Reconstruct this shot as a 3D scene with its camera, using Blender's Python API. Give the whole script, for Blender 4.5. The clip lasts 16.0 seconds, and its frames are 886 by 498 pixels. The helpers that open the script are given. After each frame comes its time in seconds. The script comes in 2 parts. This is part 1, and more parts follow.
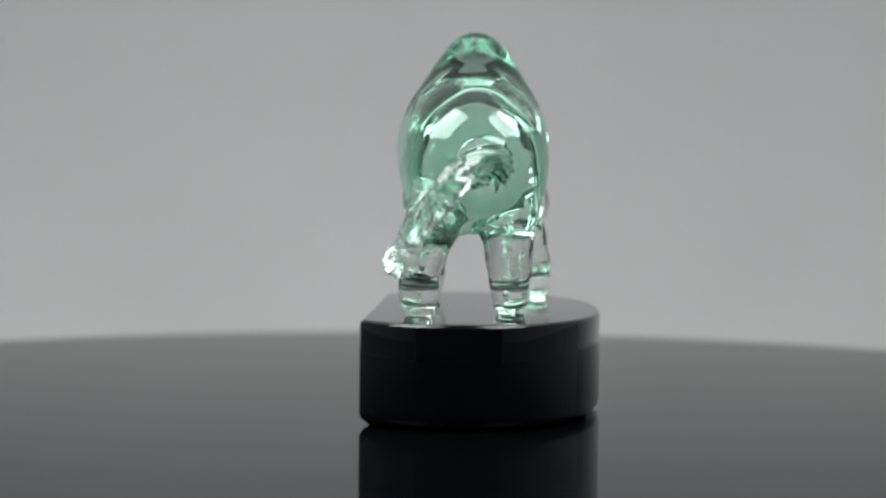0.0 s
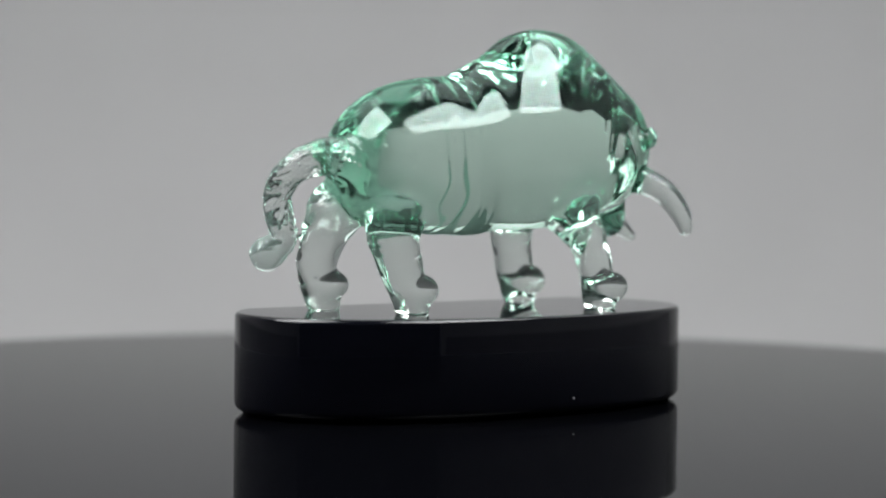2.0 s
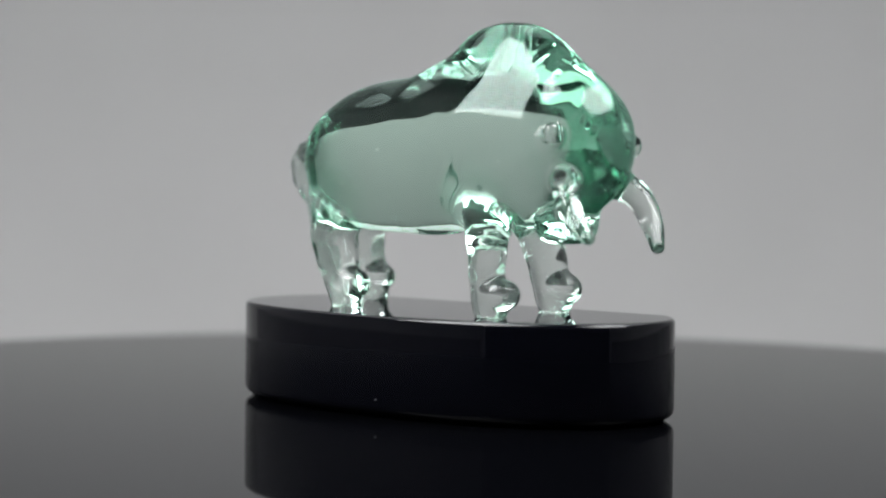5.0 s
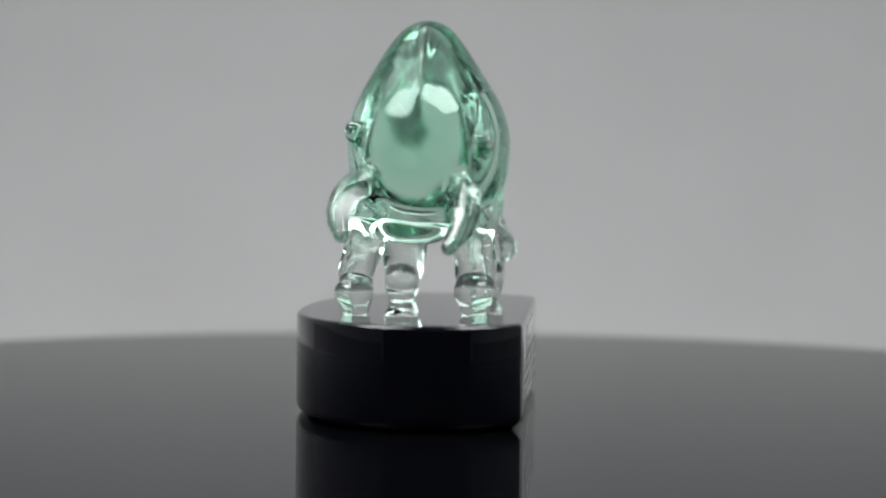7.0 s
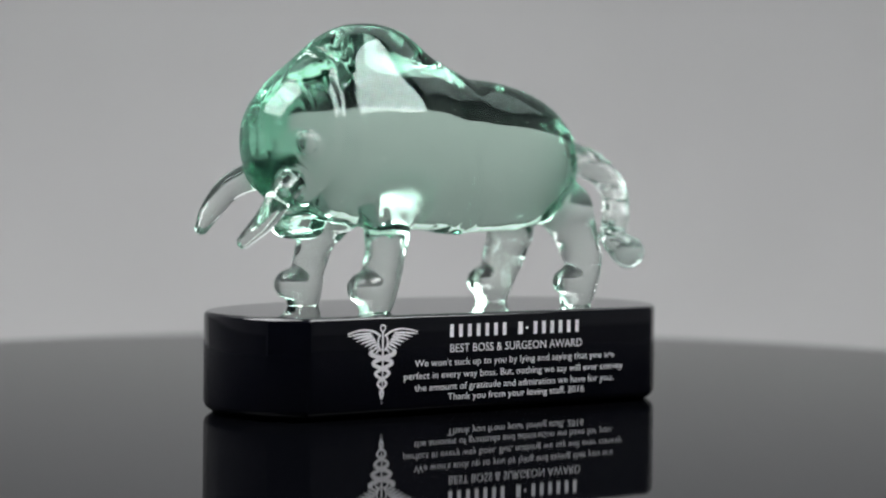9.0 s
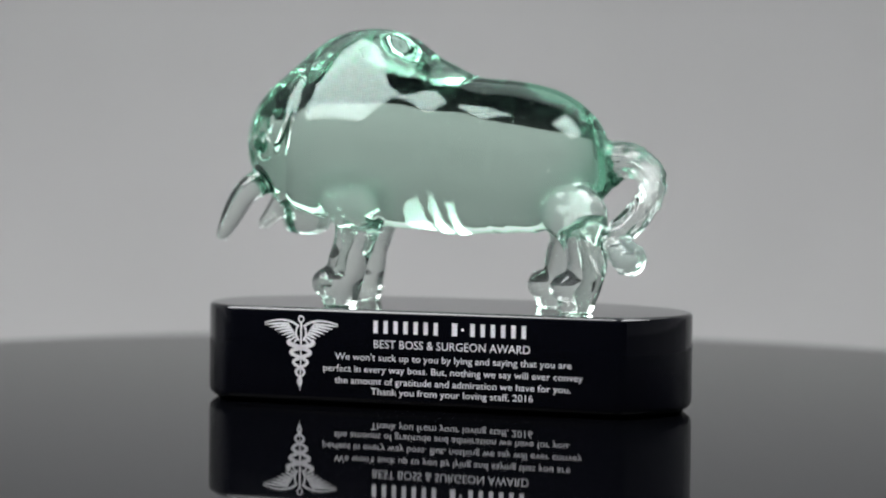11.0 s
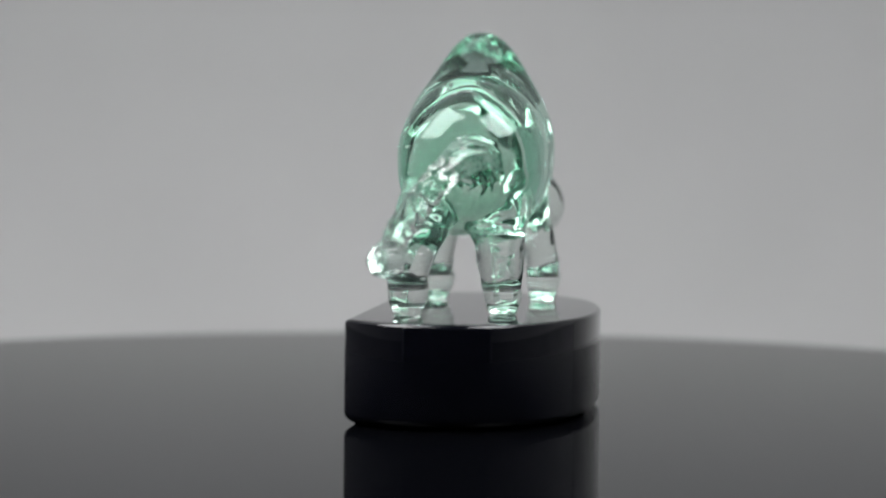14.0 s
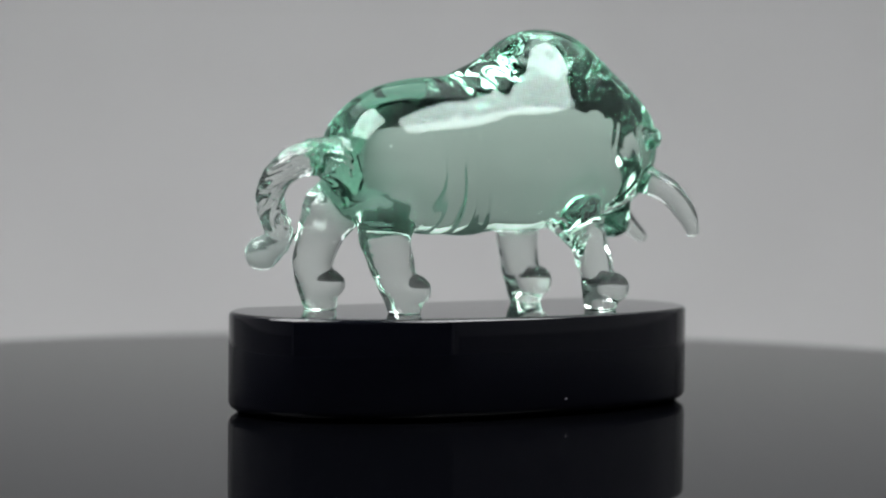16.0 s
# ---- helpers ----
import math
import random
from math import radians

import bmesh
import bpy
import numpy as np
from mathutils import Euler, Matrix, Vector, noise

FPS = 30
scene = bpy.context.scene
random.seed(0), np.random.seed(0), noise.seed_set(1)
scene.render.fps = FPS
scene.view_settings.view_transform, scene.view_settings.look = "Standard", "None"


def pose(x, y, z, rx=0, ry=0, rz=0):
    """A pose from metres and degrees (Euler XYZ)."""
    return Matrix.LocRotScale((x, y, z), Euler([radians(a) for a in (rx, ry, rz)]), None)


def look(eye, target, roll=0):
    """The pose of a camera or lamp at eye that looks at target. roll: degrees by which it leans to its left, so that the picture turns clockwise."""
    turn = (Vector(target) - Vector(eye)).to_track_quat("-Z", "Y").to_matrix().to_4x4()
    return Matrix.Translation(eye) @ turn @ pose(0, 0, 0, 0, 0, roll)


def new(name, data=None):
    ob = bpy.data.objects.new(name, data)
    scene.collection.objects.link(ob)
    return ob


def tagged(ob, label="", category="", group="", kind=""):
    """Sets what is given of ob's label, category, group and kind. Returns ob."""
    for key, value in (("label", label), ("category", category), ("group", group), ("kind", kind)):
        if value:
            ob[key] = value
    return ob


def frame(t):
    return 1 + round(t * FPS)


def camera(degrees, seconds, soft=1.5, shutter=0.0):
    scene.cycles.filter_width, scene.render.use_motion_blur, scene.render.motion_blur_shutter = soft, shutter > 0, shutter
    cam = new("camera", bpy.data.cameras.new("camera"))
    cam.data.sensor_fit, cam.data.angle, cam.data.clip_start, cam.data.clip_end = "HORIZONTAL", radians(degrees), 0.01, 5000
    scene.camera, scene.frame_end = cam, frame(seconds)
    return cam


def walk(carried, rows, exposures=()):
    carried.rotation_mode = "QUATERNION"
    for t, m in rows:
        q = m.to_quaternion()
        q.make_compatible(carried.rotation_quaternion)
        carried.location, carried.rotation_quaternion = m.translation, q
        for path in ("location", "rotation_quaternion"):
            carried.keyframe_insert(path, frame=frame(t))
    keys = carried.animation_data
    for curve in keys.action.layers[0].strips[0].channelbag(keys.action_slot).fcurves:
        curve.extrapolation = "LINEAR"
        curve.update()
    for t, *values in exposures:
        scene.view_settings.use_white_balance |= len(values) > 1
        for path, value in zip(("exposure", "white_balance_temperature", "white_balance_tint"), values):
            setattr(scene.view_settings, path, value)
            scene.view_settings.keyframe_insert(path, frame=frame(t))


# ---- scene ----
# ---- camera ----
EYE = Vector((0.0, -0.88, 0.0986))
cam = camera(23.21, 16.0, soft=2.0)
AIM = EYE + Vector((-math.sin(radians(0.247)), math.cos(radians(0.247)), math.tan(radians(-2.304))))
STAND = look(EYE, AIM, 0.65)
walk(cam, [(0.0, STAND), (16.0, STAND)])
cam.data.dof.use_dof = True
cam.data.dof.focus_distance = 0.85
cam.data.dof.aperture_fstop = 5.6

# ---- light ----
scene.view_settings.exposure = 0.0
world = bpy.data.worlds.new("studio_dark")
world.use_nodes = True
world.node_tree.nodes["Background"].inputs[0].default_value = (0.02, 0.02, 0.022, 1)
world.node_tree.nodes["Background"].inputs[1].default_value = 0.1
scene.world = world


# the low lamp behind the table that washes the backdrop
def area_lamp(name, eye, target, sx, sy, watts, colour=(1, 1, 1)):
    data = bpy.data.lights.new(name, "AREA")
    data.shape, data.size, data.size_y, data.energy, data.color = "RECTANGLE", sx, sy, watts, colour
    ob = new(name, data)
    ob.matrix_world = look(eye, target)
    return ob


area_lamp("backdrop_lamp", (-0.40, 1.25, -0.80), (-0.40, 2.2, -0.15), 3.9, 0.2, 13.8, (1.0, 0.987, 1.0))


# ---- materials ----
def material(name):
    m = bpy.data.materials.new(name)
    m.use_nodes = True
    n = m.node_tree.nodes
    return m, n, m.node_tree.links, n["Principled BSDF"]


def noise_node(n, l, scale, detail=4.0, vector="Object"):
    tc = n.new("ShaderNodeTexCoord")
    t = n.new("ShaderNodeTexNoise")
    t.inputs["Scale"].default_value, t.inputs["Detail"].default_value = scale, detail
    l.new(tc.outputs[vector], t.inputs["Vector"])
    return t


def ramp(n, l, source, stops):
    r = n.new("ShaderNodeValToRGB")
    r.color_ramp.elements[0].position, r.color_ramp.elements[0].color = stops[0][0], (*stops[0][1], 1)
    r.color_ramp.elements[1].position, r.color_ramp.elements[1].color = stops[1][0], (*stops[1][1], 1)
    for at, colour in stops[2:]:
        e = r.color_ramp.elements.new(at)
        e.color = (*colour, 1)
    l.new(source, r.inputs["Fac"])
    return r


def bump(n, l, source, shader, strength, distance):
    b = n.new("ShaderNodeBump")
    b.inputs["Strength"].default_value, b.inputs["Distance"].default_value = strength, distance
    l.new(source, b.inputs["Height"])
    l.new(b.outputs["Normal"], shader.inputs["Normal"])


def plain(name, colour, rough, scale=30.0, vary=0.08, relief=0.0, spec=0.5, metal=0.0):
    m, n, l, p = material(name)
    t = noise_node(n, l, scale)
    lo = tuple(c * (1 - vary) for c in colour)
    hi = tuple(min(1, c * (1 + vary)) for c in colour)
    r = ramp(n, l, t.outputs["Fac"], ((0.3, lo), (0.7, hi)))
    l.new(r.outputs["Color"], p.inputs["Base Color"])
    p.inputs["Roughness"].default_value = rough
    p.inputs["Specular IOR Level"].default_value = spec
    p.inputs["Metallic"].default_value = metal
    if relief:
        bump(n, l, t.outputs["Fac"], p, 0.4, relief)
    return m


def black_gloss(name, colour, rough, ior=1.5):
    """Polished black: near-mirror coat with faint dust and wipe marks in the roughness."""
    m, n, l, p = material(name)
    p.inputs["Base Color"].default_value = (*colour, 1)
    t = noise_node(n, l, 22.0, 6.0)
    r = n.new("ShaderNodeMapRange")
    r.inputs["To Min"].default_value, r.inputs["To Max"].default_value = rough * 0.6, rough * 1.5
    l.new(t.outputs["Fac"], r.inputs["Value"])
    l.new(r.outputs["Result"], p.inputs["Roughness"])
    p.inputs["IOR"].default_value = ior
    return m


def glass_material():
    """Hand-worked glass: clear in the limbs, sea green where the body is thick (vertex attribute 'tint')."""
    m, n, l, p = material("green_glass")
    a = n.new("ShaderNodeAttribute")
    a.attribute_name = "tint"
    t = noise_node(n, l, 55.0, 2.0)
    body = n.new("ShaderNodeBsdfRefraction")
    gloss = n.new("ShaderNodeBsdfGlossy")
    body.inputs["Roughness"].default_value, body.inputs["IOR"].default_value = 0.0, 1.5
    gloss.inputs["Roughness"].default_value = 0.0
    for shader, stops in ((body, ((0.0, (0.970, 0.998, 0.982)), (0.5, (0.852, 0.970, 0.908)), (1.0, (0.70, 0.985, 0.845)))), (gloss, ((0.0, (0.93, 1.0, 0.97)), (0.5, (0.79, 1.0, 0.92)), (1.0, (0.76, 1.0, 0.90))))):
        r = ramp(n, l, a.outputs["Fac"], stops)
        l.new(r.outputs["Color"], shader.inputs["Color"])
        bump(n, l, t.outputs["Fac"], shader, 0.10, 0.001)
    f = n.new("ShaderNodeFresnel")
    f.inputs["IOR"].default_value = 1.5
    mix = n.new("ShaderNodeMixShader")
    l.new(f.outputs["Fac"], mix.inputs["Fac"])
    l.new(body.outputs["BSDF"], mix.inputs[1])
    l.new(gloss.outputs["BSDF"], mix.inputs[2])
    # milky haze: bubbles in the frothy end of the tail, elsewhere glow painted into the glass
    haze, through_haze, both = n.new("ShaderNodeBsdfDiffuse"), n.new("ShaderNodeBsdfTranslucent"), n.new("ShaderNodeMixShader")
    for shader in (haze, through_haze):
        r = ramp(n, l, a.outputs["Fac"], ((0.0, (0.74, 0.93, 0.86)), (0.6, (0.36, 0.92, 0.66))))
        l.new(r.outputs["Color"], shader.inputs["Color"])
    l.new(haze.outputs["BSDF"], both.inputs[1])
    l.new(through_haze.outputs["BSDF"], both.inputs[2])
    froth_glow = n.new("ShaderNodeAttribute")
    froth_glow.attribute_name = "froth_glow"
    milky = n.new("ShaderNodeMixShader")
    l.new(froth_glow.outputs["Fac"], milky.inputs["Fac"])
    l.new(mix.outputs["Shader"], milky.inputs[1])
    l.new(both.outputs["Shader"], milky.inputs[2])
    l.new(milky.outputs["Shader"], n["Material Output"].inputs["Surface"])
    n.remove(p)
    return m


GLASS = glass_material()
BLACK_BASE = black_gloss("black_crystal", (0.0022, 0.0025, 0.0044), 0.02)
BLACK_TABLE = black_gloss("black_acrylic", (0.0011, 0.0012, 0.0017), 0.025, 1.15)
ETCH = plain("etched_silver", (0.95, 0.95, 0.97), 0.58, 900.0, 0.04, 0.0, 0.5, 0.58)
BUBBLE = plain("bubble_skin", (0.80, 0.86, 0.83), 0.3, 900.0, 0.05)
WALL = plain("grey_backdrop_paper", (0.492, 0.496, 0.490), 0.9, 3.0, 0.03, 0.0, 0.2)
ADDED_DRAPE = plain("added_black_drape", (0.012, 0.012, 0.012), 0.95, 8.0, 0.3, 0.004, 0.1)
SIDE = plain("pale_grey_wall", (0.55, 0.55, 0.555), 0.85, 2.0, 0.06, 0.0, 0.2)
DARK = plain("dark_grey_ceiling_paint", (0.07, 0.07, 0.072), 0.8, 3.0, 0.1, 0.0, 0.2)
DIMMING_PANEL = plain("grey_dimming_paint", (0.26, 0.26, 0.265), 0.8, 3.0, 0.1, 0.0, 0.2)
FLOOR = plain("dark_studio_floor", (0.05, 0.05, 0.052), 0.6, 5.0, 0.2)
METAL = plain("black_stand_metal", (0.03, 0.03, 0.03), 0.4, 60.0, 0.2)


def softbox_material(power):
    m, n, l, p = material("softbox_and_fill_cloth")
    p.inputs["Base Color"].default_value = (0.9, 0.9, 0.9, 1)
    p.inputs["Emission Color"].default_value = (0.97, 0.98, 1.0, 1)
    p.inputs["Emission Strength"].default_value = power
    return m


# ---- helpers for meshes ----
def part(name, bm, mat, parent=None, label="", smooth=False):
    me = bpy.data.meshes.new(name)
    bm.normal_update()
    bm.to_mesh(me)
    bm.free()
    me.materials.append(mat)
    if smooth:
        me.polygons.foreach_set("use_smooth", [True] * len(me.polygons))
    ob = new(name, me)
    ob.parent = parent
    if label:
        tagged(ob, label)
    return ob


def box(bm, x0, x1, y0, y1, z0, z1):
    v = bmesh.ops.create_cube(bm, size=1.0)["verts"]
    for w in v:
        w.co = Vector(((x0 + x1) / 2 + w.co.x * (x1 - x0), (y0 + y1) / 2 + w.co.y * (y1 - y0), (z0 + z1) / 2 + w.co.z * (z1 - z0)))
    return v


def slab(name, lims, mat, label, category):
    bm = bmesh.new()
    box(bm, *lims)
    return tagged(part(name, bm, mat), label, category, kind="structure")


def rings(profile_rings):
    """A closed skin through rings of points, each ring with the same count."""
    bm = bmesh.new()
    made = [[bm.verts.new(p) for p in ring] for ring in profile_rings]
    k = len(made[0])
    for a, b in zip(made, made[1:]):
        for i in range(k):
            bm.faces.new((a[i], a[(i + 1) % k], b[(i + 1) % k], b[i]))
    bm.faces.new(made[0][::-1])
    bm.faces.new(made[-1])
    return bm


# ---- the studio ----
slab("wall_north", (-2.5, 2.5, 2.2, 2.3, -0.9, 2.6), WALL, "plain grey seamless backdrop, softly lit from below", "backdrop")
slab("wall_south", (-2.4, 2.4, -2.6, -2.5, -0.9, 2.6), SIDE, "dim grey studio wall behind the camera", "wall")
# added out of view: gives the base a dark camera side to reflect
slab("drape", (-2.2, 2.2, -2.40, -2.36, -0.9, 0.6), ADDED_DRAPE, "unseen black drape added behind the camera to keep its reflection dark", "drape")
slab("wall_west", (-2.5, -2.4, -2.5, 2.2, -0.9, 2.6), SIDE, "dim grey studio side wall", "wall")
slab("wall_east", (2.4, 2.5, -2.5, 2.2, -0.9, 2.6), SIDE, "dim grey studio side wall", "wall")
# unseen panels added low on both sides to dim the walls' reflection in the base
slab("dimming_panel_west", (-2.4, -2.38, -2.36, 2.2, -0.9, 0.0), DIMMING_PANEL, "unseen darker grey panel added low on the side wall to dim its reflection", "wall")
slab("dimming_panel_east", (2.38, 2.4, -2.36, 2.2, -0.9, 0.0), DIMMING_PANEL, "unseen darker grey panel added low on the side wall to dim its reflection", "wall")
slab("floor", (-2.5, 2.5, -2.6, 2.3, -1.0, -0.9), FLOOR, "dark studio floor", "floor")
slab("ceiling", (-2.5, 2.5, -2.6, 2.3, 2.6, 2.7), DARK, "dark grey studio ceiling", "ceiling")


# builds the softboxes and the added overhead fill panel
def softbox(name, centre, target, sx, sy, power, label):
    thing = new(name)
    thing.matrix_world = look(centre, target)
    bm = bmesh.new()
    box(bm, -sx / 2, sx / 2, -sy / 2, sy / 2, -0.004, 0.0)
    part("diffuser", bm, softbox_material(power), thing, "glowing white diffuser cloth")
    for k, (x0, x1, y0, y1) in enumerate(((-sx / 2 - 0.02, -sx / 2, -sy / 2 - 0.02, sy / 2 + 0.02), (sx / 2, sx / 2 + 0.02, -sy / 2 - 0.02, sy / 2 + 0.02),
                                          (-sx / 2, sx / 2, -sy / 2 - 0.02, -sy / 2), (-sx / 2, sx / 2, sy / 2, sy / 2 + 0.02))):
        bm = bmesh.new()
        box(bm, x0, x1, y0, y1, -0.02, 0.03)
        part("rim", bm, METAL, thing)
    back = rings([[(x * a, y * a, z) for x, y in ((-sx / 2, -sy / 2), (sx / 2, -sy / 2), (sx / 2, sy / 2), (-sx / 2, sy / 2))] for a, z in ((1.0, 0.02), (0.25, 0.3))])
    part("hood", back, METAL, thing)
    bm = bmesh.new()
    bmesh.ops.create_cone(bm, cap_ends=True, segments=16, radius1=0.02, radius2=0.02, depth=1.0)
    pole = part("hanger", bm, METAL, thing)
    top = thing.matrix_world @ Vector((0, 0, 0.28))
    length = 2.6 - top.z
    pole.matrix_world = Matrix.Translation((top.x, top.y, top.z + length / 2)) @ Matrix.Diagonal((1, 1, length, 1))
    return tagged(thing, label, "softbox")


softbox("softbox", (-0.60, -0.30, 0.98), (0, 0, 0.1), 0.74, 0.85, 12.3, "large glowing white softbox hung beside the table")
# unseen fill panel, added so the glass picks up light from above
softbox("overhead_fill_panel", (0.0, 1.25, 2.25), (0, 1.25, 0.0), 4.4, 1.7, 1.1, "broad glowing white fill panel, unseen, added under the ceiling before the backdrop")
softbox("softbox", (0.58, -0.30, 0.98), (0, 0, 0.1), 0.70, 0.62, 12.3, "smaller glowing white softbox hung beside the table")


# ---- the turntable ----
def circle(r, z, k=256):
    return [(r * math.cos(2 * math.pi * i / k), r * math.sin(2 * math.pi * i / k), z) for i in range(k)]


turntable = new("turntable")
part("platter", rings([circle(0.360, -0.018), circle(0.366, -0.0165), circle(0.366, -0.0012), circle(0.365, 0.0)]), BLACK_TABLE, turntable, "polished black acrylic disc")
ring = bmesh.new()
for r0, r1 in ((0.3662, 0.3690),):
    loops = [[ring.verts.new(q) for q in circle(r, z)] for r, z in ((r0, -0.018), (r1, -0.017), (r1, -0.002), (r0, -0.001))]
    for a, b in zip(loops, loops[1:] + loops[:1]):
        for i in range(256):
            ring.faces.new((a[i], a[(i + 1) % 256], b[(i + 1) % 256], b[i]))
part("rim", ring, METAL, turntable, "thin black edge band")
tagged(turntable, "round polished black turntable platter reflecting the grey backdrop", "turntable")
pedestal = tagged(new("pedestal"), "plain black pedestal under the turntable", "pedestal")
part("column", rings([circle(0.16, -0.88, 48), circle(0.16, -0.018, 48)]), METAL, pedestal)
part("foot", rings([circle(0.30, -0.9, 48), circle(0.30, -0.89, 48), circle(0.28, -0.88, 48)]), METAL, pedestal)

# ---- the award ----
award = tagged(new("award"), "sea-green art glass bull on an engraved black base", "award")
FRONT, TOP = -0.0319, 0.0395


def base_outline(inset=0.0, k=220):
    """The D-shaped plan: a long flat front, rounded ends and a swelling back, drawn in by inset."""
    xc, yc, a, b, ex, ey = -0.0037, 0.0046, 0.1018 - inset, 0.0559 - inset, 2.32, 2.20
    pts = []
    for i in range(k):
        t = 2 * math.pi * i / k - math.pi / 2
        c, s = math.cos(t), math.sin(t)
        x = xc + a * math.copysign(abs(c) ** (2 / ex), c)
        y = yc + b * math.copysign(abs(s) ** (2 / ey), s)
        pts.append((x, max(y, FRONT + inset)))
    return pts


def base_ring(inset, z):
    return [(x, y, z) for x, y in base_outline(inset)]


base_levels = [(0.006, 0.0), (0.004, 0.0001), (0.0032, 0.0006), (0.0010, 0.0022), (0.0003, 0.0033), (0.0, 0.0046)]
base_levels += [(0.0018 * (1 - math.cos(a)), TOP - 0.0018 * (1 - math.sin(a))) for a in (0.0, 0.26, 0.52, 0.79, 1.05, 1.31, 1.5708)]
base = part("base", rings([base_ring(i, z) for i, z in base_levels]), BLACK_BASE, award, "polished black crystal base with an engraved flat front")
for poly in base.data.polygons:
    poly.use_smooth = abs(poly.normal.z) < 0.98 and len(poly.vertices) < 5
sharp = base.data.attributes.new("sharp_edge", "BOOLEAN", "EDGE")
for edge in base.data.edges:
    p, q = (base.data.vertices[i].co for i in edge.vertices)
    flat = [abs(v.y - FRONT) < 1e-5 for v in (p, q)]
    sharp.data[edge.index].value = abs(p.x - q.x) < 1e-6 and flat[0] and flat[1] and (p.x < -0.084 or p.x > 0.077)


# ---- the glass bull: soft-joined rounded volumes, skinned as one surface ----
def ell(p, c, r):
    q = (p - np.array(c)) / np.array(r)
    k0 = np.linalg.norm(q, axis=-1)
    k1 = np.linalg.norm(q / np.array(r), axis=-1)
    return k0 * (k0 - 1) / np.maximum(k1, 1e-9)


def slump(p, c, r, around=2.5, up=2.1, down=2.5):
    """A rounded volume with fuller corners: flat flanks, a domed top and a heavier underside."""
    q = np.maximum(np.abs((p - np.array(c)) / np.array(r)), 1e-6)
    h = (q[..., 0] ** around + q[..., 1] ** around) ** (1 / around)
    n = np.where(p[..., 2] > c[2], up, down)
    k = (h ** n + q[..., 2] ** n) ** (1 / n)
    gh = (h / k) ** (n - 1)
    gx, gy = gh * (q[..., 0] / h) ** (around - 1) / r[0], gh * (q[..., 1] / h) ** (around - 1) / r[1]
    gz = (q[..., 2] / k) ** (n - 1) / r[2]
    return (k - 1) / np.sqrt(gx ** 2 + gy ** 2 + gz ** 2)


def limb(p, a, b, ra, rb):
    a, b = np.array(a, float), np.array(b, float)
    ab = b - a
    h = np.clip(((p - a) @ ab) / (ab @ ab), 0, 1)
    return np.linalg.norm(p - a - h[..., None] * ab, axis=-1) - (ra + (rb - ra) * h)


def join(d, e, k):
    h = np.clip(0.5 + 0.5 * (e - d) / k, 0, 1)
    return e * (1 - h) + d * h - k * h * (1 - h)


def chain(p, joints, cuts=5):
    """A tapering rod along a smooth curve through the joints ((x, y, z), radius)."""
    k = np.array([(*c, r) for c, r in joints], float)
    k = np.concatenate([2 * k[:1] - k[1:2], k, 2 * k[-1:] - k[-2:-1]])
    pts = []
    for a, b, c, e in zip(k, k[1:], k[2:], k[3:]):
        for u in np.arange(cuts) / cuts:
            pts.append(0.5 * (2 * b + (c - a) * u + (2 * a - 5 * b + 4 * c - e) * u * u + (3 * b - a - 3 * c + e) * u ** 3))
    pts.append(k[-2])
    pts = np.array(pts)
    low, high = (pts[:, :3] - pts[:, 3:]).min(0) - 8, (pts[:, :3] + pts[:, 3:]).max(0) + 8
    out = np.linalg.norm(np.maximum(np.maximum(low - p, p - high), 0), axis=-1)
    near = out <= 0
    out += 8.0
    if near.any():
        q, d = p[near], None
        for a, b in zip(pts, pts[1:]):
            e = limb(q, a[:3], b[:3], a[3], b[3])
            d = e if d is None else np.minimum(d, e)
        out[near] = d
    return out


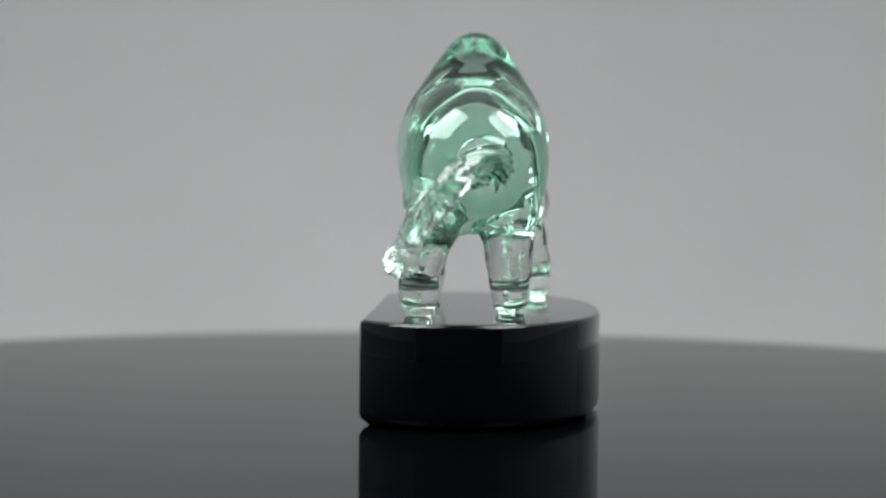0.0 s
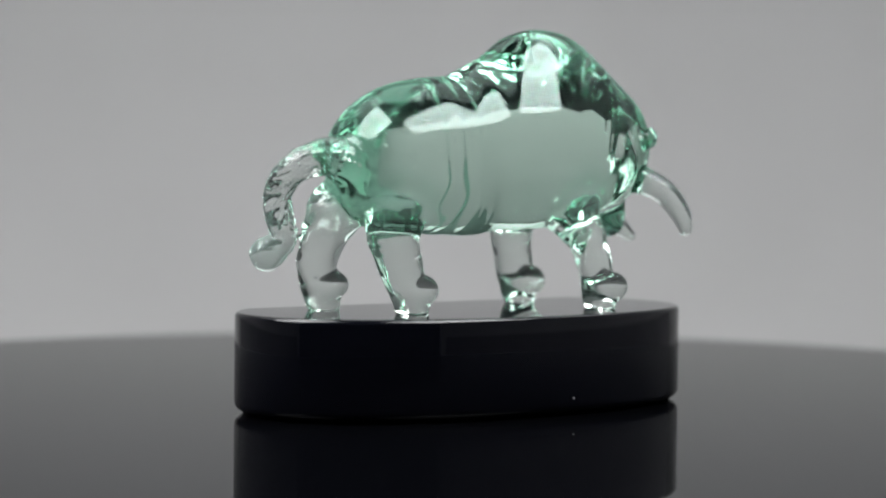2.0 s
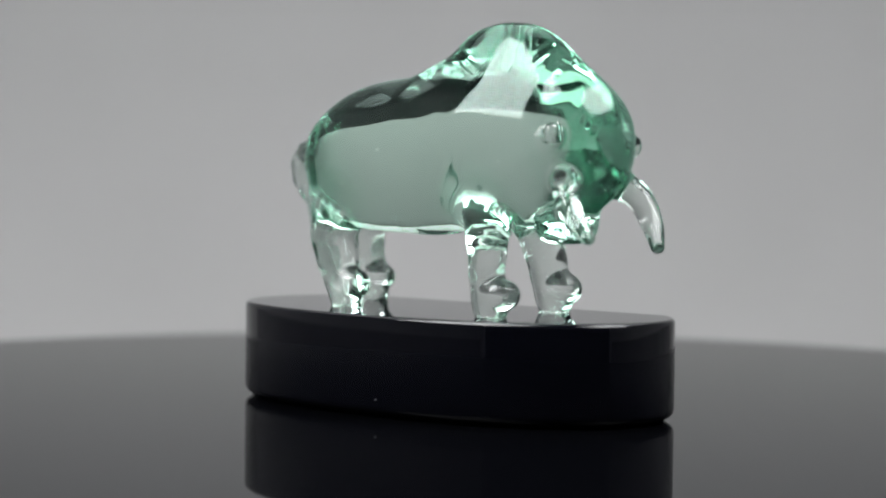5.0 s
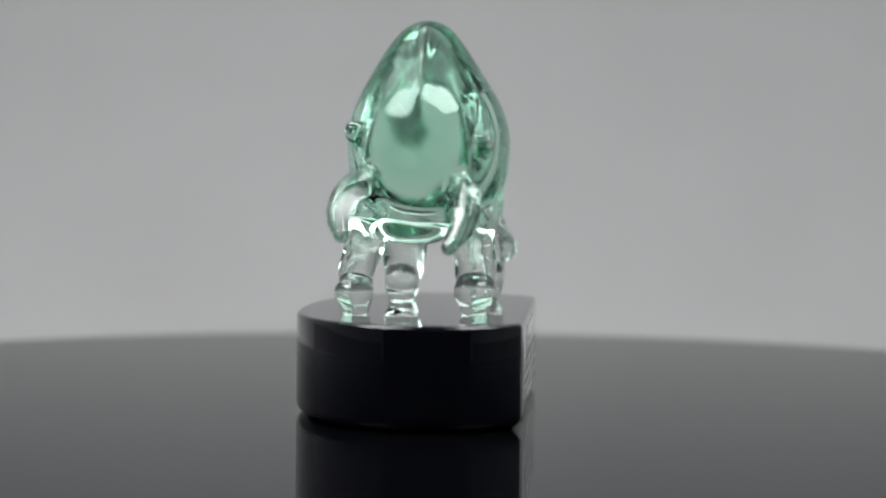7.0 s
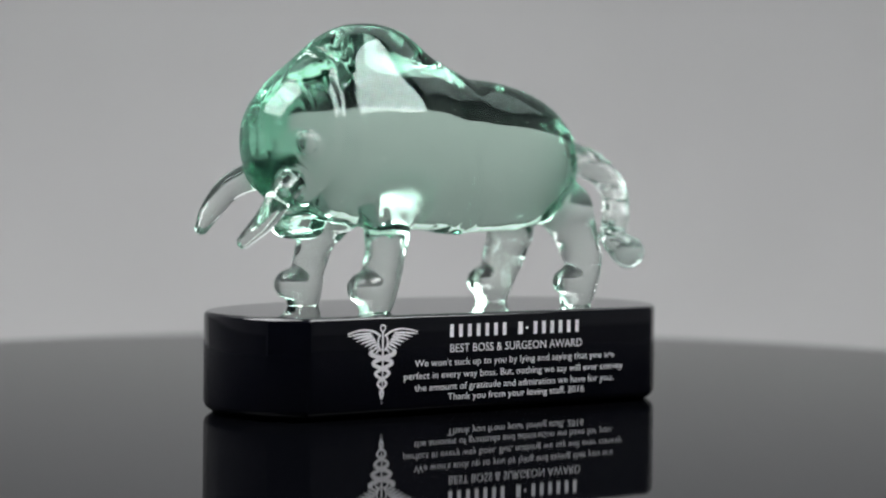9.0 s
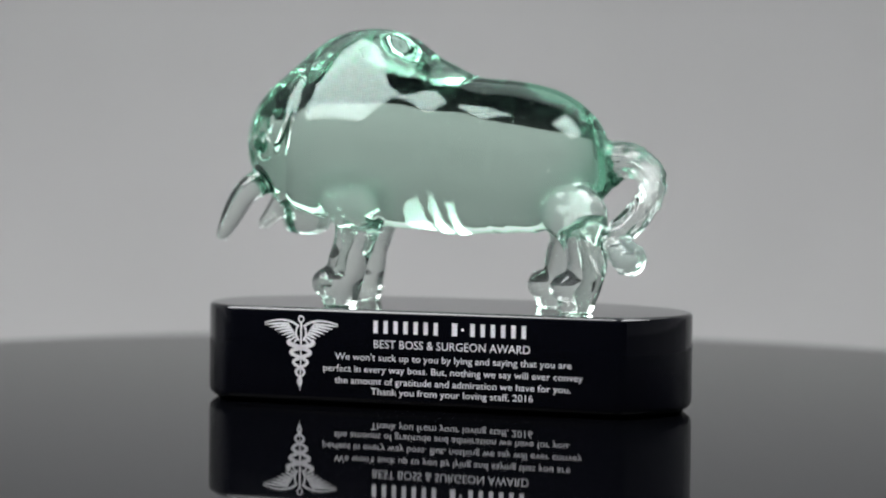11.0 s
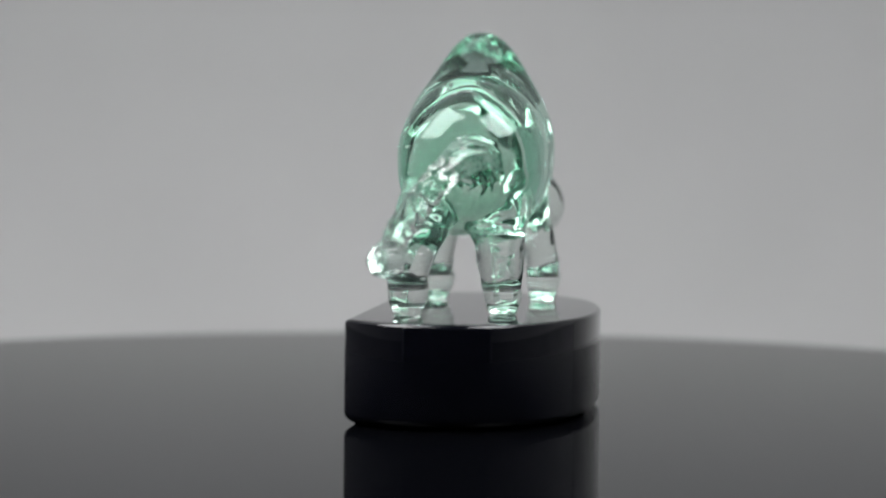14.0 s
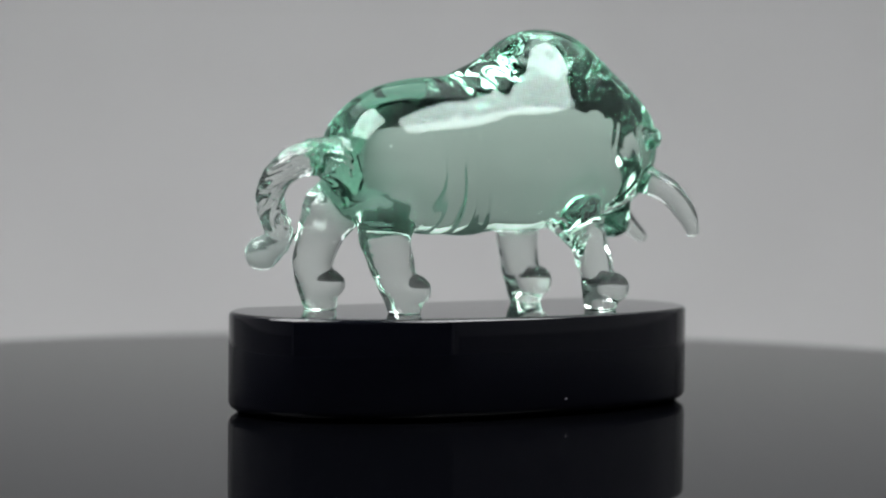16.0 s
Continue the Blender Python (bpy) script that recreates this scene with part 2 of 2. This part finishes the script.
def torso(p):
    rump = join(slump(p, (28.5, 10, 100), (34, 28, 28.5)), ell(p, (24, 9.5, 108), (31, 17, 23)), 9)
    waist = slump(p, (-4, 8.5, 103), (46, 27.5, 31))
    shoulder = slump(p, (-39, 7, 106), (36.5, 31, 30.5))
    hump = ell(p, (-37.0, 8.0, 126), (33, 19, 29.5))
    head = ell(p, (-70, 7, 107.3), (21.8, 23, 26))
    d = join(shoulder, head, 16)
    d = join(d, hump, 15)
    d = join(d, join(waist, rump, 11), 14)
    # the pressed folds under the belly, the seam on the far flank, and the unevenness of hand-worked glass
    x, y, z = p[..., 0], p[..., 1], p[..., 2]
    d = d - 1.8 * np.exp(-(x / 9.0) ** 2)
    fold = x + 3 + 0.10 * (z - 100)
    low = np.clip((y - 6) / -6, 0, 1) * np.clip((112 - z) / 24, 0, 1)
    d = d + 0.85 * low * np.exp(-(fold / 7.5) ** 2) * np.cos(fold * 0.80)
    far = np.clip((y - 12) / 6, 0, 1) * np.clip((114 - z) / 14, 0, 1)
    seam = x - 9 - 0.12 * (z - 100) + 0.004 * (z - 100) ** 2
    d = d + far * 0.17 * np.exp(-(seam / 5.0) ** 2) * np.cos(seam * 1.1)
    # drawn folds where the legs were pulled out of the body
    roots = np.exp(-((x + 42) / 19) ** 2) + np.exp(-((x - 46) / 17) ** 2)
    below = np.clip((98 - z) / 14, 0, 1) * roots
    d = d + below * (0.50 * np.sin(0.48 * x + 0.20 * z + 0.03 * y) + 0.35 * np.sin(0.30 * z - 0.16 * x + 1.0))
    # the crease behind the cheeks, and the hollow below the brow
    out = np.clip((np.abs(y - 7) - 8) / 8, 0, 1)
    crease = x + np.where(y < 7, 63, 70) + 0.16 * (112 - z) + 0.0035 * (z - 112) ** 2
    d = d + np.where(y < 7, 1.5, 0.5) * out * np.exp(-(crease / 3.0) ** 2) * np.clip((142 - z) / 12, 0, 1)
    for s in (1, -1):
        d = d + 1.6 * np.exp(-(((x + 74) / 7) ** 2 + ((y - 7 - s * 21) / 8) ** 2 + ((z - 116) / 9) ** 2))
    # the brow ridge, then the wrinkles of the neck
    fore = np.clip((-42 - x) / 18, 0, 1) * np.clip((z - 112) / 14, 0, 1)
    d = d - 1.3 * fore * np.exp(-((y - 7.5) / 3.6) ** 2)
    neck = x + 57 + 0.25 * (z - 118) - 0.10 * np.abs(y - 7)
    high = 1 / (1 + np.exp(-(z - 100) / 4))
    d = d + 0.09 * high * np.exp(-(neck / 5.0) ** 2) * np.cos(neck * 1.25) * np.clip(np.abs(y - 7) / 10, 0, 1)
    # drawn streaks where the gather was closed at rump and brow
    back = np.clip((x - 34) / 14, 0, 1)
    d = d + 0.07 * back * np.sin(0.42 * (y - 10) + 0.05 * (z - 100) + 1.2 * np.sin(0.07 * z)) * np.clip((128 - z) / 12, 0, 1)
    brow = np.clip((-62 - x) / 12, 0, 1)
    d = d + 0.06 * brow * np.sin(0.40 * (y - 7) + 0.9 * np.sin(0.09 * z + 1.0))
    return d + 0.15 * np.sin(0.16 * x + 1.3 * np.sin(0.11 * z)) * np.sin(0.19 * y + 0.5 + 0.04 * x) * np.sin(0.15 * z + 1.0)


def limbs(p):
    legs = [
        ([((-40, 23, 83), 12.0), ((-45, 30, 70), 8.3), ((-48, 33.5, 57), 7.0), ((-49, 34, 46), 6.5)], (-55, 34, 48.5), (8, 7.5, 6.5), (-40, 27.5, 84), (13.5, 9, 12)),
        ([((-36, -6, 83), 11.5), ((-38, -10, 70), 8.8), ((-41, -12, 57), 8.0), ((-43, -12, 46), 7.0)], (-48, -12, 49), (8, 8.2, 7.0), (-38, -13.5, 84), (14.5, 9, 11.5)),
        ([((44, 20, 81), 11.5), ((45, 23, 69), 10.0), ((41.5, 23.5, 57), 8.6), ((38, 24, 46), 7.0)], (33, 24, 48.5), (7.5, 7.0, 6.5), (42, 26, 82), (13, 9, 12)),
        ([((55, -5, 78), 11.0), ((58, -8, 67), 8.8), ((59, -10.5, 57), 8.0), ((56.5, -11, 46), 7.0)], (54, -11, 49.5), (9.5, 7.6, 6.5), (51, -7, 81), (12, 9, 12)),
    ]
    d = None
    for joints, foot, size, thigh, bulk in legs:
        e = join(chain(p, joints), ell(p, foot, size), 2.5)
        e = join(e, ell(p, thigh, bulk), 3.0)
        x, y, _ = joints[-1][0]
        e = join(e, limb(p, (x, y, 41.5), (x - 3, y, 41.5), 5.2, 5.2), 2.0)
        d = e if d is None else np.minimum(d, e)
    # pulled rings and twists in the drawn glass of the legs
    x, y, z = p[..., 0], p[..., 1], p[..., 2]
    zone = np.clip((z - 50) / 6, 0, 1) * np.clip((84 - z) / 6, 0, 1)
    return d + zone * (0.17 * np.sin(0.50 * z + 0.22 * x + 0.15 * y) + 0.14 * np.sin(0.85 * x - 0.6 * y + 0.12 * z))


def trims(p):
    muzzle = slump(p, (-67.5, 9.5, 79.5), (9.0, 14, 11.5), 3.0, 2.5, 3.0)
    d = muzzle
    horns = [[((-77.5, 23.5, 94), 6.0), ((-85, 32.5, 88.5), 5.2), ((-91.5, 36, 79.5), 4.4), ((-97, 34, 72), 2.8)],
             [((-79, -8, 92), 6.0), ((-86.5, -11.5, 86), 5.2), ((-93, -10.5, 76.5), 4.4), ((-99.5, -5.5, 68), 2.8)]]
    for j in horns:
        d = np.minimum(d, chain(p, j))
    for root, nub in (((-70, 26, 107), (-77, 31.5, 109.5)), ((-71, -11, 103.5), (-78, -17.2, 105.5))):
        d = np.minimum(d, chain(p, [(root, 4.0), (nub, 3.2)]))
        d = np.minimum(d, ell(p, (nub[0] - 0.8, nub[1] + 0.3, nub[2] + 1.2), (3.0, 3.6, 4.4)))
    return d


TAIL_TIP = (78, -17, 62)


def tail(p):
    d = chain(p, [((57, 14, 97), 9.5), ((67, 13, 101), 7.8), ((76, 9, 99.5), 6.2), ((82, 4, 93.5), 5.6), ((82.5, -2, 86), 5.4),
                  ((78, -8, 78), 5.4), ((73, -13, 72), 5.3), ((72.5, -14.5, 67), 5.2), ((78, -17, 62), 6.8)])
    # combed strands along the tail
    x, y, z = p[..., 0], p[..., 1], p[..., 2]
    strand = np.hypot(x - 68, z - 86) + 0.35 * y
    combed = np.clip((np.linalg.norm(p - np.array(TAIL_TIP), axis=-1) - 5) / 8, 0.15, 1)
    return d + 0.32 * combed * np.sin(strand * 2.3) + 0.18 * np.sin(0.9 * (x - z) + y)


def bull(p):
    d = join(torso(p), limbs(p), 2.2)
    d = join(d, trims(p), 2.5)
    d = join(d, tail(p), 3.0)
    return np.maximum(d, TOP * 1000 + 0.15 - p[..., 2])


def skin(field, low, high, step):
    """Surface nets over a grid, then pulled onto the exact surface."""
    axes = [np.arange(a, b, step) for a, b in zip(low, high)]
    n = [len(a) for a in axes]
    val = np.empty(n)
    yy, zz = np.meshgrid(axes[1], axes[2], indexing="ij")
    for i, x in enumerate(axes[0]):
        val[i] = field(np.stack([np.full_like(yy, x), yy, zz], -1))
    neg = val < 0
    cells = [m - 1 for m in n]
    total, count = np.zeros((*cells, 3)), np.zeros(cells)
    corner = [(a, b, c) for a in (0, 1) for b in (0, 1) for c in (0, 1)]
    cut = lambda o: tuple(slice(k, k + m) for k, m in zip(o, cells))
    for a in corner:
        for ax in range(3):
            if a[ax]:
                continue
            b = tuple(v + (i == ax) for i, v in enumerate(a))
            va, vb = val[cut(a)], val[cut(b)]
            hit = (va < 0) != (vb < 0)
            f = np.where(hit, va / np.where(hit, va - vb, 1), 0)
            for i in range(3):
                total[..., i] += np.where(hit, a[i] + (f if i == ax else 0), 0)
            count += hit
    live = count > 0
    index = np.full(cells, -1)
    index[live] = np.arange(live.sum())
    where = np.argwhere(live)
    v = (where + total[live] / count[live][:, None]) * step + np.array([a[0] for a in axes])
    faces = []
    for ax in range(3):
        u, w = (ax + 1) % 3, (ax + 2) % 3
        shift = [0, 0, 0]
        shift[ax] = 1
        a, b = neg[: n[0] - shift[0], : n[1] - shift[1], : n[2] - shift[2]], neg[shift[0]:, shift[1]:, shift[2]:]
        for flip in (False, True):
            e = np.argwhere((a & ~b) if not flip else (~a & b))
            e = e[(e[:, u] > 0) & (e[:, w] > 0) & (e[:, u] < cells[u]) & (e[:, w] < cells[w])]
            du, dw = np.eye(3, dtype=int)[u], np.eye(3, dtype=int)[w]
            quad = [index[tuple((e - s * du - t * dw).T)] for s, t in ((1, 1), (0, 1), (0, 0), (1, 0))]
            faces.append(np.stack(quad if not flip else quad[::-1], 1))
    faces = np.concatenate(faces)
    for _ in range(3):
        e = 0.05
        d = field(v)
        g = np.stack([field(v + e * o) - field(v - e * o) for o in np.eye(3)], 1) / (2 * e)
        v = v - 0.8 * np.clip(d, -0.4, 0.4)[:, None] * g / np.maximum((g * g).sum(1), 0.25)[:, None]
    return v, faces


def build_bull():
    v, faces = skin(bull, (-108, -32, 38), (92, 52, 160), 0.9)
    me = bpy.data.meshes.new("glass_bull")
    v[:, 2] = TOP * 1000 + (v[:, 2] - TOP * 1000) * 0.985
    me.from_pydata((v / 1000).tolist(), [], faces.tolist())
    me.polygons.foreach_set("use_smooth", [True] * len(me.polygons))
    me.update()
    # clear limbs, pale green flanks; deeper brow and rump green paints long light paths
    raw = v.copy()
    clear = np.minimum(np.minimum(limbs(raw), trims(raw)), tail(raw))
    green = np.clip(0.5 + (clear - torso(raw) + 2.0) / 9.0, 0.0, 1.0)
    ends = np.clip(np.maximum((-58 - raw[:, 0]) / 30, (raw[:, 0] - 40) / 22), 0.0, 1.0)
    facing = np.abs(np.array([w.vector[0] for w in me.vertex_normals])) ** 1.5
    tint = green * (0.5 + 0.42 * ends * facing)
    me.attributes.new("tint", "FLOAT", "POINT").data.foreach_set("value", tint)
    # bubbles whiten the tail tip; leg seams, thighs, limbs and ends get painted glow
    tip = np.linalg.norm(raw - TAIL_TIP, axis=1)
    seam = np.exp(-(np.maximum(limbs(raw), torso(raw)) / 5.0) ** 2)
    thigh = np.exp(-(np.maximum(limbs(raw), 0) / 4.0) ** 2) * np.clip((raw[:, 2] - 66) / 14, 0, 1)
    froth_glow = 0.002 + 0.07 * thigh + 0.024 * np.clip(1 - 2 * tint, 0, 1) + 0.17 * np.clip(tint - 0.5, 0, 1) + 0.17 * seam + 0.20 * np.clip((13 - tip) / 7, 0.0, 1.0)
    me.attributes.new("froth_glow", "FLOAT", "POINT").data.foreach_set("value", froth_glow)
    me.materials.append(GLASS)
    me.update()
    ob = new("glass_bull", me)
    ob.parent = award
    return tagged(ob, "charging bull of sea-green hand-worked glass with clear legs and horns")


build_bull()


def seed_bubbles():
    """Tiny trapped bubbles, scattered through the thick body."""
    rng = random.Random(7)
    bm = bmesh.new()
    while len(bm.verts) < 46 * 12:
        c = np.array((rng.uniform(-70, 50), rng.uniform(-18, 32), rng.uniform(80, 140)))
        if torso(c[None])[0] > -1.5:
            continue
        where = Vector(c / 1000)
        where.z = TOP + (where.z - TOP) * 0.985
        bmesh.ops.create_icosphere(bm, subdivisions=1, radius=rng.uniform(0.00016, 0.00034), matrix=Matrix.Translation(where))
    tagged(part("seed_bubbles", bm, BUBBLE, award, "tiny pale bubbles trapped in the glass", smooth=True), kind="stuff")


seed_bubbles()

# ---- the engraving on the flat front ----
RELIEF = 0.00012


def lettering(text, x0, x1, z0, cap):
    """One engraved line, fitted between x0 and x1 with its capitals cap high above the line z0."""
    cu = bpy.data.curves.new("lettering", "FONT")
    cu.body, cu.size, cu.extrude, cu.resolution_u, cu.offset = text, 1.0, 0.0, 3, 0.0
    tmp = new("lettering_source", cu)
    bpy.context.view_layer.update()
    me = bpy.data.meshes.new_from_object(tmp.evaluated_get(bpy.context.evaluated_depsgraph_get()))
    bpy.data.objects.remove(tmp)
    co = np.array([v.co for v in me.vertices])
    lo, hi = co[:, 0].min(), co[:, 0].max()
    k = cap / 0.73
    for vert, c in zip(me.vertices, co):
        vert.co = (x0 + (c[0] - lo) / (hi - lo) * (x1 - x0), FRONT - RELIEF, z0 + c[1] * k)
    me.materials.clear()
    me.materials.append(ETCH)
    ob = new("lettering", me)
    ob.parent = base
    return tagged(ob, "line of white engraved lettering")


def strip_mesh(bm, path, widths):
    """A flat band of given widths along a path of (x, z) on the front."""
    left, right = [], []
    for i, (x, z) in enumerate(path):
        a, b = path[max(i - 1, 0)], path[min(i + 1, len(path) - 1)]
        dx, dz = b[0] - a[0], b[1] - a[1]
        s = math.hypot(dx, dz) or 1.0
        w = widths[i] / 2
        left.append(bm.verts.new((x - dz / s * w, FRONT - RELIEF, z + dx / s * w)))
        right.append(bm.verts.new((x + dz / s * w, FRONT - RELIEF, z - dx / s * w)))
    for i in range(len(path) - 1):
        bm.faces.new((left[i], right[i], right[i + 1], left[i + 1]))


def engraving():
    for x0, pitch, count, wide in ((-0.0222, 0.00420, 7, 0.0018), (0.0106, 0.0040, 1, 0.0022), (0.0145, 0.0010, 1, 0.0010), (0.0182, 0.00418, 6, 0.0018)):
        for k in range(count):
            bm = bmesh.new()
            strip_mesh(bm, [(x0 + k * pitch, 0.0328), (x0 + k * pitch + wide, 0.0328)], [0.0050 if wide > 0.0015 else 0.0010] * 2)
            part("lettering", bm, ETCH, base, "plain white engraved bar")
    lettering("BEST BOSS & SURGEON AWARD", -0.0220, 0.0427, 0.0244, 0.0034)
    lettering("We won't suck up to you by lying and saying that you are", -0.0385, 0.0594, 0.0193, 0.0028)
    lettering("perfect in every way boss. But, nothing we say will ever convey", -0.0434, 0.0640, 0.0145, 0.0028)
    lettering("the amount of gratitude and admiration we have for you.", -0.0385, 0.0592, 0.0098, 0.0028)
    lettering("Thank you from your loving staff, 2016", -0.0230, 0.0440, 0.0057, 0.0028)


def emblem():
    """A winged staff with two snakes wound round it."""
    bm = bmesh.new()
    cx = -0.0532

    def bend(a, m, b, n):
        a, m, b = (np.array(v) for v in (a, m, b))
        return [tuple((1 - q) ** 2 * a + 2 * q * (1 - q) * m + q * q * b) for q in np.linspace(0, 1, n)]

    strip_mesh(bm, [(cx, 0.0338), (cx, 0.0200), (cx - 0.0004, 0.0060)], [0.0009, 0.0007, 0.0002])
    strip_mesh(bm, [(cx + 0.0011 * math.cos(a), 0.0349 + 0.0012 * math.sin(a)) for a in np.linspace(0, 2 * math.pi, 20)], [0.0006] * 20)
    for s in (-1, 1):
        # the wing: a bowed leading edge and a fan of feathers under it
        strip_mesh(bm, bend((cx + s * 0.0010, 0.0318), (cx + s * 0.0060, 0.0362), (cx + s * 0.0158, 0.0330), 16), [0.0010 - 0.0004 * i / 15 for i in range(16)])
        for k in range(8):
            u = k / 7
            tip = (cx + s * (0.0158 - 0.0126 * u ** 0.9), 0.0322 - 0.0072 * u)
            root = (cx + s * (0.0052 - 0.0040 * u), 0.0330 - 0.0060 * u)
            mid = (tip[0] * 0.45 + root[0] * 0.55, max(tip[1], root[1]) * 0.6 + min(tip[1], root[1]) * 0.4 + 0.0004)
            strip_mesh(bm, bend(root, mid, tip, 8), [0.00075, 0.00085, 0.0009, 0.0009, 0.0009, 0.0008, 0.0006, 0.0002])
        strip_mesh(bm, bend((cx + s * 0.0016, 0.0318), (cx + s * 0.0030, 0.0290), (cx + s * 0.0008, 0.0262), 10), [0.0008] * 10)
        # the snake
        path, wide = [], []
        for q in np.linspace(0, 1, 70):
            amp = 0.0054 * (1 - q) + 0.0002
            path.append((cx - 0.0004 * q + s * amp * math.sin(0.9 + q * 4.6 * math.pi), 0.0262 - 0.0185 * q))
            wide.append(0.0013 * (1 - q) + 0.0006)
        strip_mesh(bm, path, wide)
    part("emblem", bm, ETCH, base, "white engraved winged staff with two snakes")


engraving()
emblem()


def fleck(x, y, z, size):
    """A tiny pale chip on the polished side of the base."""
    bm = bmesh.new()
    v = bmesh.ops.create_icosphere(bm, subdivisions=1, radius=size)["verts"]
    for w in v:
        w.co = Vector((x + w.co.x * 1.6, y + w.co.y * 0.5, z + w.co.z))
    part("chip", bm, ETCH, base, "tiny pale chip in the polish")


fleck(-0.0154, 0.0604, 0.0072, 0.00026)


# ---- the turning ----
def motions():
    rows = []
    for i in range(33):
        t = i * 0.5
        rows.append((t, pose(0, 0, 0, 0, 0, 34.08 - 26.024 * (t - 9.0))))
    walk(award, rows)
    walk(turntable, rows)


motions()
